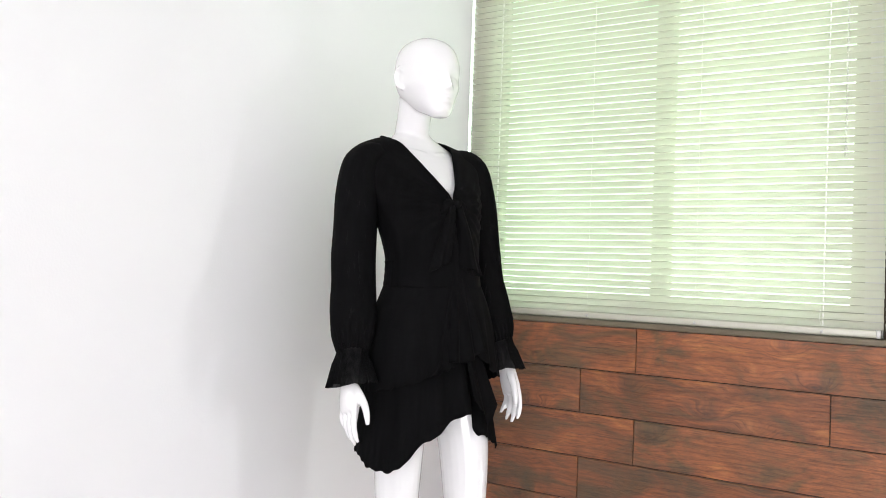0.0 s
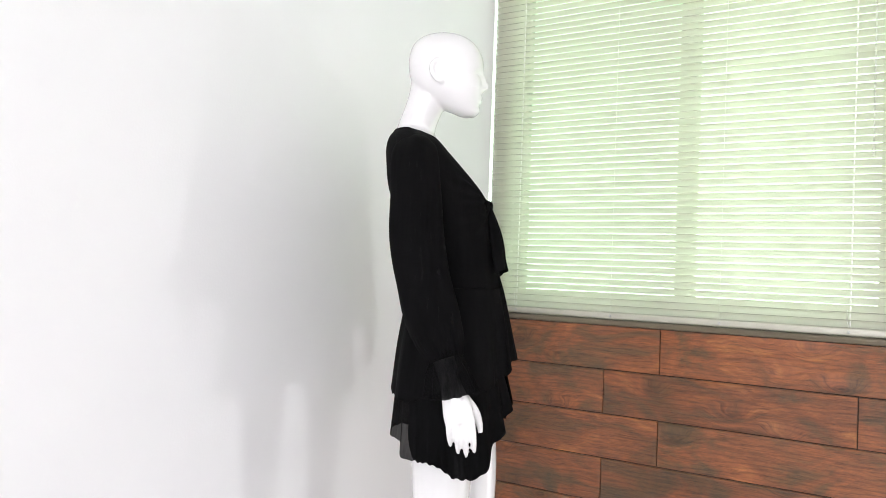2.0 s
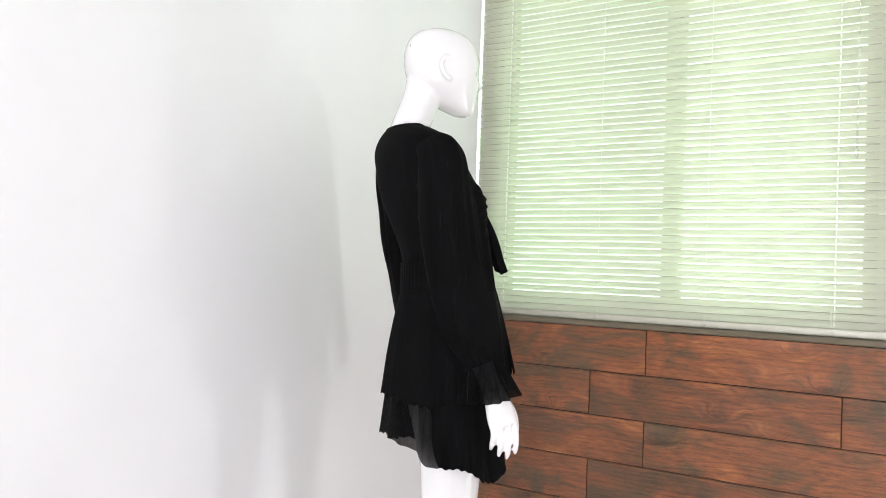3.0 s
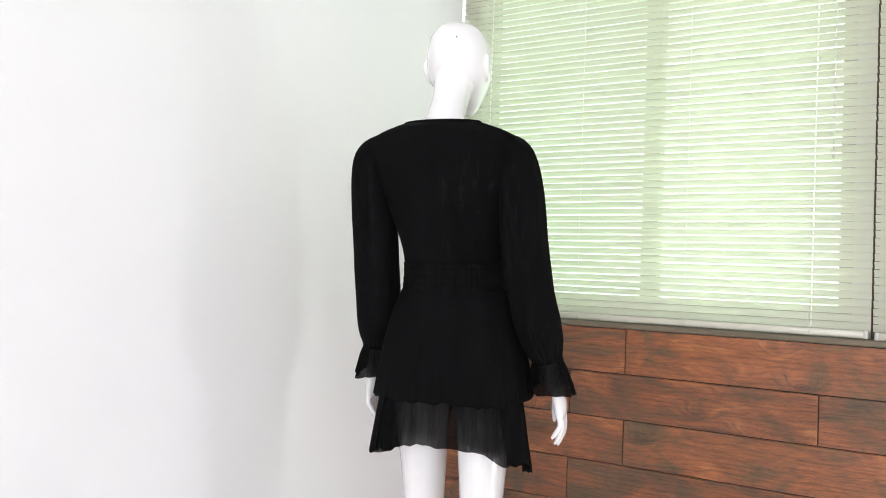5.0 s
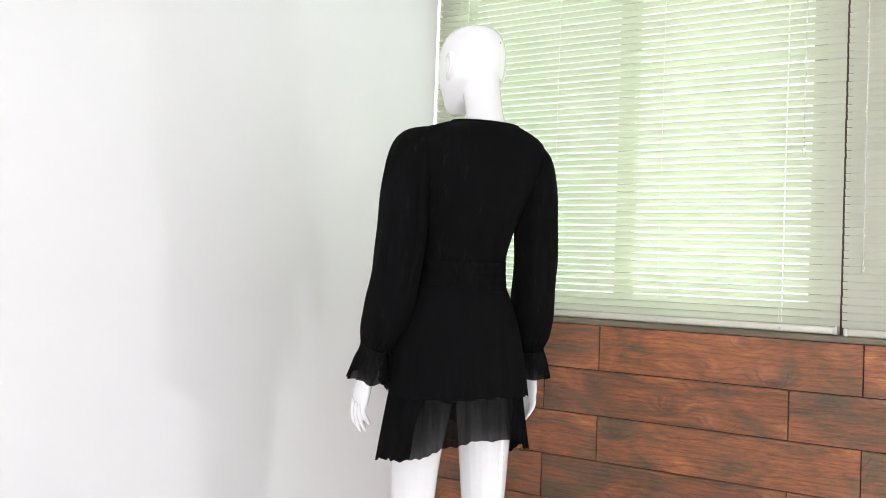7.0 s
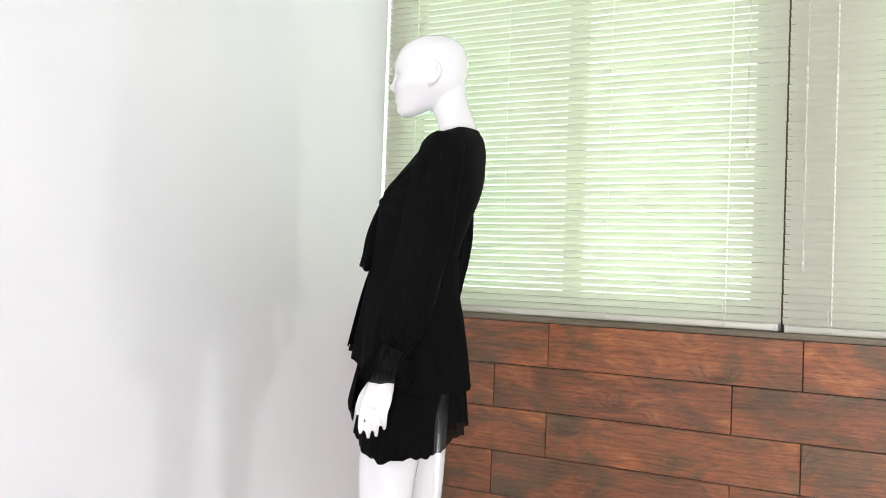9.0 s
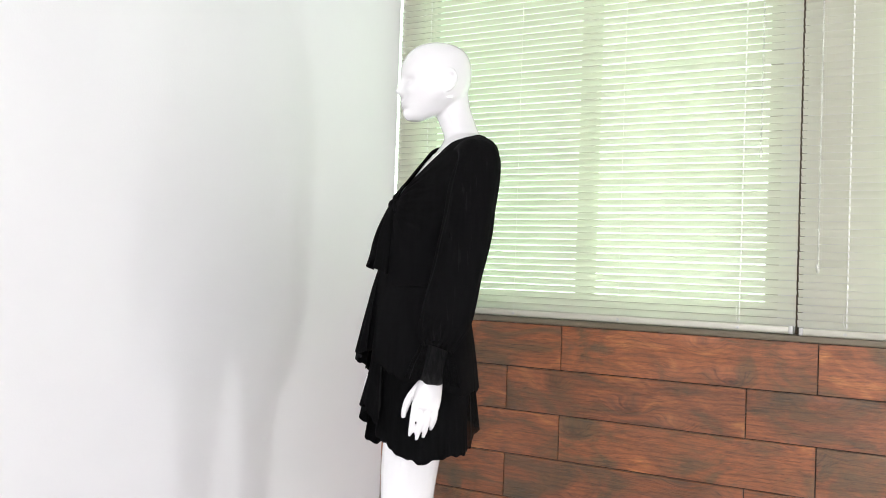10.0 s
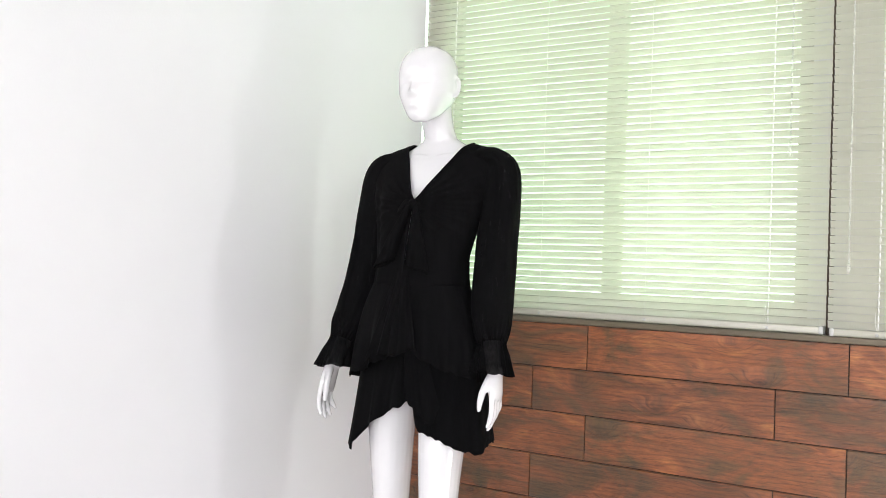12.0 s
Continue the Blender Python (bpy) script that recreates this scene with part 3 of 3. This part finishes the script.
def upper_hem(d):
    return interp([(-180, 0.752), (-120, 0.748), (-75, 0.760), (-50, 0.778), (-25, 0.806), (-2, 0.842), (14, 0.850), (19, 0.836), (39, 0.808), (63, 0.782), (90, 0.763), (120, 0.750), (180, 0.752)], d)[0]


def lower_hem(d):
    """The hem dips at both sides and parts at the front, where one panel laps over the other."""
    return interp([(-180, 0.646), (-150, 0.640), (-128, 0.606), (-95, 0.594), (-62, 0.556), (-45, 0.585), (-26, 0.640), (-9, 0.680), (5, 0.708), (12, 0.718), (15, 0.655), (24, 0.640), (50, 0.592), (72, 0.582), (95, 0.594), (128, 0.606), (150, 0.640), (180, 0.646)], d)[0]


UPPER = [(0.0, 0.138, -0.161, 0.083), (0.25, 0.166, -0.172, 0.098), (0.6, 0.189, -0.184, 0.114), (1.0, 0.204, -0.196, 0.126)]
LOWER = [(0.0, 0.164, -0.140, 0.098), (0.4, 0.184, -0.160, 0.112), (1.0, 0.211, -0.184, 0.124)]


def skirt_point(table, top, hem, seed, counts, amount, inset=0.0):
    def fn(u, v):
        a = 2 * math.pi * u
        d = around(a)
        low = hem(d) + 0.006 * noise.noise(Vector((math.cos(a) * 4, math.sin(a) * 4, seed))) + 0.0018 * math.sin(37 * a + 6 * math.sin(3 * a + seed)) + 0.005 * noise.noise(Vector((math.cos(a) * 9, math.sin(a) * 9, seed + 3)))
        z = top + (low - top) * v
        hw, yf, yb = interp(table, v)
        g = ripple(a, z, seed, counts, amount * v ** 0.8) - inset
        front = max(0, math.cos(a)) ** 2
        g += 0.010 * front * v * math.sin(13 * a + 1.1 + 2 * math.sin(2 * a)) + 0.0010 * v**6 * math.sin(43 * a + 5 * math.sin(4 * a + seed))
        return Vector(((hw + g) * math.sin(a), (yf + yb) / 2 - ((yb - yf) / 2 + g) * math.cos(a), z))
    return fn


ARM = [(0.0, 0.100, 0.058, 1.362, 0.048), (0.07, 0.153, 0.058, 1.372, 0.048), (0.14, 0.186, 0.055, 1.352, 0.052), (0.24, 0.196, 0.050, 1.285, 0.057), (0.45, 0.203, 0.040, 1.15, 0.060), (0.65, 0.210, 0.020, 1.04, 0.060), (0.82, 0.221, -0.006, 0.95, 0.060),
       (0.93, 0.231, -0.028, 0.898, 0.052), (1.0, 0.239, -0.042, 0.860, 0.037)]


def sleeve_point(side, seed):
    """A full sleeve swept along the arm, gathered at the wrist."""
    def fn(u, v):
        x, y, z, r = interp(ARM, v)
        a, b = interp(ARM, max(v - 0.02, 0)), interp(ARM, min(v + 0.02, 1))
        d = (Vector(b[:3]) - Vector(a[:3])).normalized()
        front = (Vector((0, 1, 0)) - d * d.y).normalized()
        out = front.cross(d)
        t = 2 * math.pi * u
        fold = 0.0030 * math.sin(math.pi * min(v * 1.1, 1)) ** 0.5
        g = ripple(t, z, seed, (4, 7), fold) + 0.004 * noise.noise(Vector((math.cos(t) * 2, math.sin(t) * 2, z * 9 + seed)))
        if v > 0.85:
            g += 0.003 * math.sin(24 * t) * (v - 0.85) / 0.15
        p = Vector((x, y, z)) + out * (r + g) * 0.96 * math.cos(t) + front * (r + g) * 1.1 * math.sin(t)
        return arm_place(side, Vector((side * p.x, p.y, p.z)))
    return fn


def cuff_point(side, seed):
    def fn(u, v):
        a = 2 * math.pi * u
        x, y, z = 0.2375 + 0.010 * v, -0.037 - 0.021 * v, 0.886 - 0.106 * v
        r = 0.037 - 0.004 * math.sin(math.pi * min(v * 2, 1)) + 0.019 * v ** 1.3
        g = (0.0012 + 0.0050 * v) * math.sin(11 * a + seed + 1.8 * math.sin(2 * a)) + 0.004 * v * math.sin(5 * a + seed)
        dz = v * (0.008 * noise.noise(Vector((math.cos(a) * 1.5, math.sin(a) * 1.5, seed))) - 0.011 * math.sin(a))
        return arm_place(side, Vector((side * (x + (r + g) * math.cos(a)), y + (r + g) * 1.18 * math.sin(a), z + dz)))
    return fn


def tail_point(x0, x1, w0, w1, z1, slant, lift):
    """One flared end of the bow: a folded double layer that opens into a soft flute at its slanted hem."""
    def fn(u, v):
        a = 2 * math.pi * u
        c = math.cos(a)
        w = w0 + (w1 - w0) * v ** 1.15
        x = x0 + (x1 - x0) * v + 0.5 * w * c
        z = 1.247 - (1.247 - z1) * v + slant * v * v * c - 0.004 * v * math.sin(a)
        y = -0.126 - lift * v + (0.004 + 0.012 * math.sin(math.pi * min(v, 0.8))) * math.sin(a) + 0.005 * v * math.sin(5 * c + 3 * slant * 40) + 0.010 * c * c * v
        return Vector((x, y, z))
    return fn


def loop_point(side):
    def fn(u, v):
        a = 2 * math.pi * u
        x = side * (0.006 + 0.040 * v)
        r = 0.006 + 0.012 * math.sin(math.pi * min(1, v * 0.85 + 0.1))
        return Vector((x, -0.121 + 0.006 * v + r * 0.55 * math.cos(a), 1.247 - 0.022 * v * v + r * math.sin(a) + 0.0015 * math.sin(9 * a)))
    return fn


def dress():
    root = tagged(new("dress"), "black chiffon long-sleeved tiered mini dress with a tied bow", "dress")
    body = tagged(new("bodice"), "black bodice with deep V neckline, faintly sheer at the back")
    body.parent = root
    for name, a, b in (("front_panel", 0.0, 0.29), ("front_panel", 0.71, 1.0)):
        thick(part(name, sheet(lambda u, v, a=a, b=b: bodice_point(a + (b - a) * u, v), 50, 70), CREPE, body, "lined black front panel"), 0.0015)
    part("back_panel", sheet(lambda u, v: bodice_point(0.288 + 0.424 * u, v), 80, 70), BACK, body, "single layer of faintly sheer chiffon")
    edge = bmesh.new()
    for s in (0, 1):
        tube(edge, [(*(bodice_point(s, v) * 1.0), 0.0028, 0.0028) for v in [k / 23.4 for k in range(0, 11)]], 8, 3)
    part("neckline_binding", edge, CREPE, body)
    back = bmesh.new()
    tube(back, [(*bodice_point(u, 0.0), 0.003, 0.003) for u in [k / 24 for k in range(25)]], 8, 2)
    part("collar_binding", back, CREPE, body)
    thick(part("waistband", sheet(waist_point, 348, 24, True), CREPE, root, "shirred elastic waistband"), 0.0015)
    tier = tagged(new("lower_skirt_tier"), "lower tier of black chiffon with an uneven hem, sheer at the back")
    tier.parent = root
    outer = skirt_point(LOWER, 0.90, lower_hem, 5.2, (9, 14), 0.0085)
    inner = skirt_point(LOWER, 0.90, lower_hem, 5.2, (9, 14), 0.0085, 0.003)

    def front_point(u, v):
        # the lined panel's two back edges slant inwards to the hem
        reach = 140 - 22 * v + 2.5 * math.sin(9 * v + 5 * u)
        return outer(reach * (2 * u - 1) / 360, v)

    def back_point(u, v):
        reach = 112
        return inner((reach + (360 - 2 * reach) * u) / 360, v)
    thick(part("front_panel", sheet(front_point, 320, 40), CREPE, tier, "opaque lined front panel"), 0.001)
    def flap_point(u, v):
        # the lapping edge hangs free in a pointed fold
        d = 8 + 26 * u
        a = radians(d * (0.6 + 0.4 * v))
        hw, yf, yb = interp(LOWER, v)
        low = interp([(8, 0.735), (16, 0.700), (25, 0.664), (29, 0.672), (34, 0.720)], d)[0] + 0.003 * math.sin(30 * u)
        g = 0.014 + 0.006 * v * math.sin(7 * u)
        return Vector(((hw + g) * math.sin(a), (yf + yb) / 2 - ((yb - yf) / 2 + g) * math.cos(a), 0.90 + (low - 0.90) * v))
    thick(part("front_flap", sheet(flap_point, 40, 24), CREPE, tier, "pointed fold at the lapping front edge"), 0.001)
    part("back_panel", sheet(back_point, 140, 30), CHIFFON, tier, "single sheer layer of chiffon")
    thick(part("upper_skirt_tier", sheet(skirt_point(UPPER, 1.030, upper_hem, 1.3, (6, 9), 0.0100), 420, 44, True), CREPE, root, "black chiffon upper tier with soft folds"), 0.0015)
    def drape_point(u, v):
        d = -26 + 44 * u
        a = radians(d * (0.35 + 0.65 * v))
        hw, yf, yb = interp(UPPER, v)
        z = 1.075 + (upper_hem(d) + 0.006 + 0.012 * math.sin(2.4 * math.pi * u) - 1.075) * v
        g = -0.002 + 0.008 * v * v + 0.008 * v * math.sin(6.5 * math.pi * u + 0.6) - 0.006 * (1 - v) ** 3
        return Vector(((hw + g) * math.sin(a), (yf + yb) / 2 - ((yb - yf) / 2 + g) * math.cos(a), z))
    thick(part("front_drape", sheet(drape_point, 90, 30), CREPE, root, "fluted front panel falling from the bow"), 0.0015)
    for side in (-1, 1):
        sl = part("sleeve", sheet(sleeve_point(side, 2.0 + side), 96, 70, True), SLEEVE, root, "full black chiffon sleeve gathered at the wrist")
        part("cuff_ruffle", sheet(cuff_point(side, 1.0 + side), 168, 18, True), RUFFLE, sl, "flared ruffled cuff, faintly sheer")
    bow = tagged(new("bow"), "self-fabric bow tied below the neckline")
    bow.parent = root
    knot = bmesh.new()
    ball(knot, 0.004, -0.122, 1.249, 0.017, 0.014, 0.015)
    part("knot", knot, CREPE, bow)
    for side in (-1, 1):
        thick(part("loop", sheet(loop_point(side), 36, 10, True), CREPE, bow), 0.0015)
    thick(part("tail", sheet(tail_point(-0.008, -0.064, 0.016, 0.062, 1.082, 0.012, 0.036), 56, 30, True), CREPE, bow), 0.002)
    thick(part("tail", sheet(tail_point(0.012, 0.038, 0.016, 0.072, 1.070, -0.010, 0.038), 56, 30, True), CREPE, bow), 0.002)
    for ob in root.children_recursive:
        if ob.type == "MESH":
            for v in ob.data.vertices:
                v.co.x += sway(v.co)
    return root


figure = mannequin()
gown = dress()


# ---- wood-look cladding ----
def cladding():
    """Six rows of bevelled planks in half-offset courses, each plank proud of its dark joint."""
    backing = part("grout", box(bmesh.new(), 0.0005, ROOM_X - 0.001, 0.004, 0.0115, 0.0, 0.899), GROUT, wall_window, "dark grout between the planks", smooth=False)
    length, height, gap = 0.7908, 0.15, 0.0035
    meshes = {}

    def plank(width):
        key = round(width, 3)
        if key not in meshes:
            bm = box(bmesh.new(), 0, width, 0, 0.012, 0, height - gap)
            front = [e for e in bm.edges if all(v.co.y < 0.001 for v in e.verts)]
            bmesh.ops.bevel(bm, geom=front, offset=0.0009, segments=2, affect="EDGES", profile=0.6)
            me = bpy.data.meshes.new("plank")
            bmesh.ops.recalc_face_normals(bm, faces=bm.faces)
            bm.to_mesh(me)
            bm.free()
            me.materials.append(TILE)
            meshes[key] = me
        return meshes[key]

    rng = random.Random(4)
    for row in range(6):
        z = 0.90 - 0.15 * (row + 1)
        x = (0.7040 if row % 2 == 0 else 0.5077) - length
        while x < ROOM_X:
            a, b = max(x + gap / 2, 0.001), min(x + length - gap / 2, ROOM_X - 0.002)
            ob = new("plank", plank(b - a))
            ob.parent = wall_window
            ob.location = (a, -0.003 + rng.uniform(-0.0006, 0.0006), z + gap / 2)
            x += length


cladding()


# ---- what turns ----
def motions():
    """The stand turns the figure evenly about an axis a little off its middle, on a slight tilt."""
    base = pose(0.507, -0.734, 0, 0.28, -0.60, 0)
    rows = []
    for k in range(25):
        t = k * 0.5
        # the stand settles a little towards the wall in the first second
        sx, sy = {0: (0.015, -0.045), 1: (0.003, -0.027), 2: (0.002, -0.012)}.get(k, (0.0, 0.0))
        rows.append((t, pose(sx, sy, 0) @ base @ pose(0, 0, 0, 0, 0, 70.76 + 24.686 * t) @ pose(-0.040, 0.124, 0)))
    walk(figure, rows)
    walk(gown, rows)


motions()
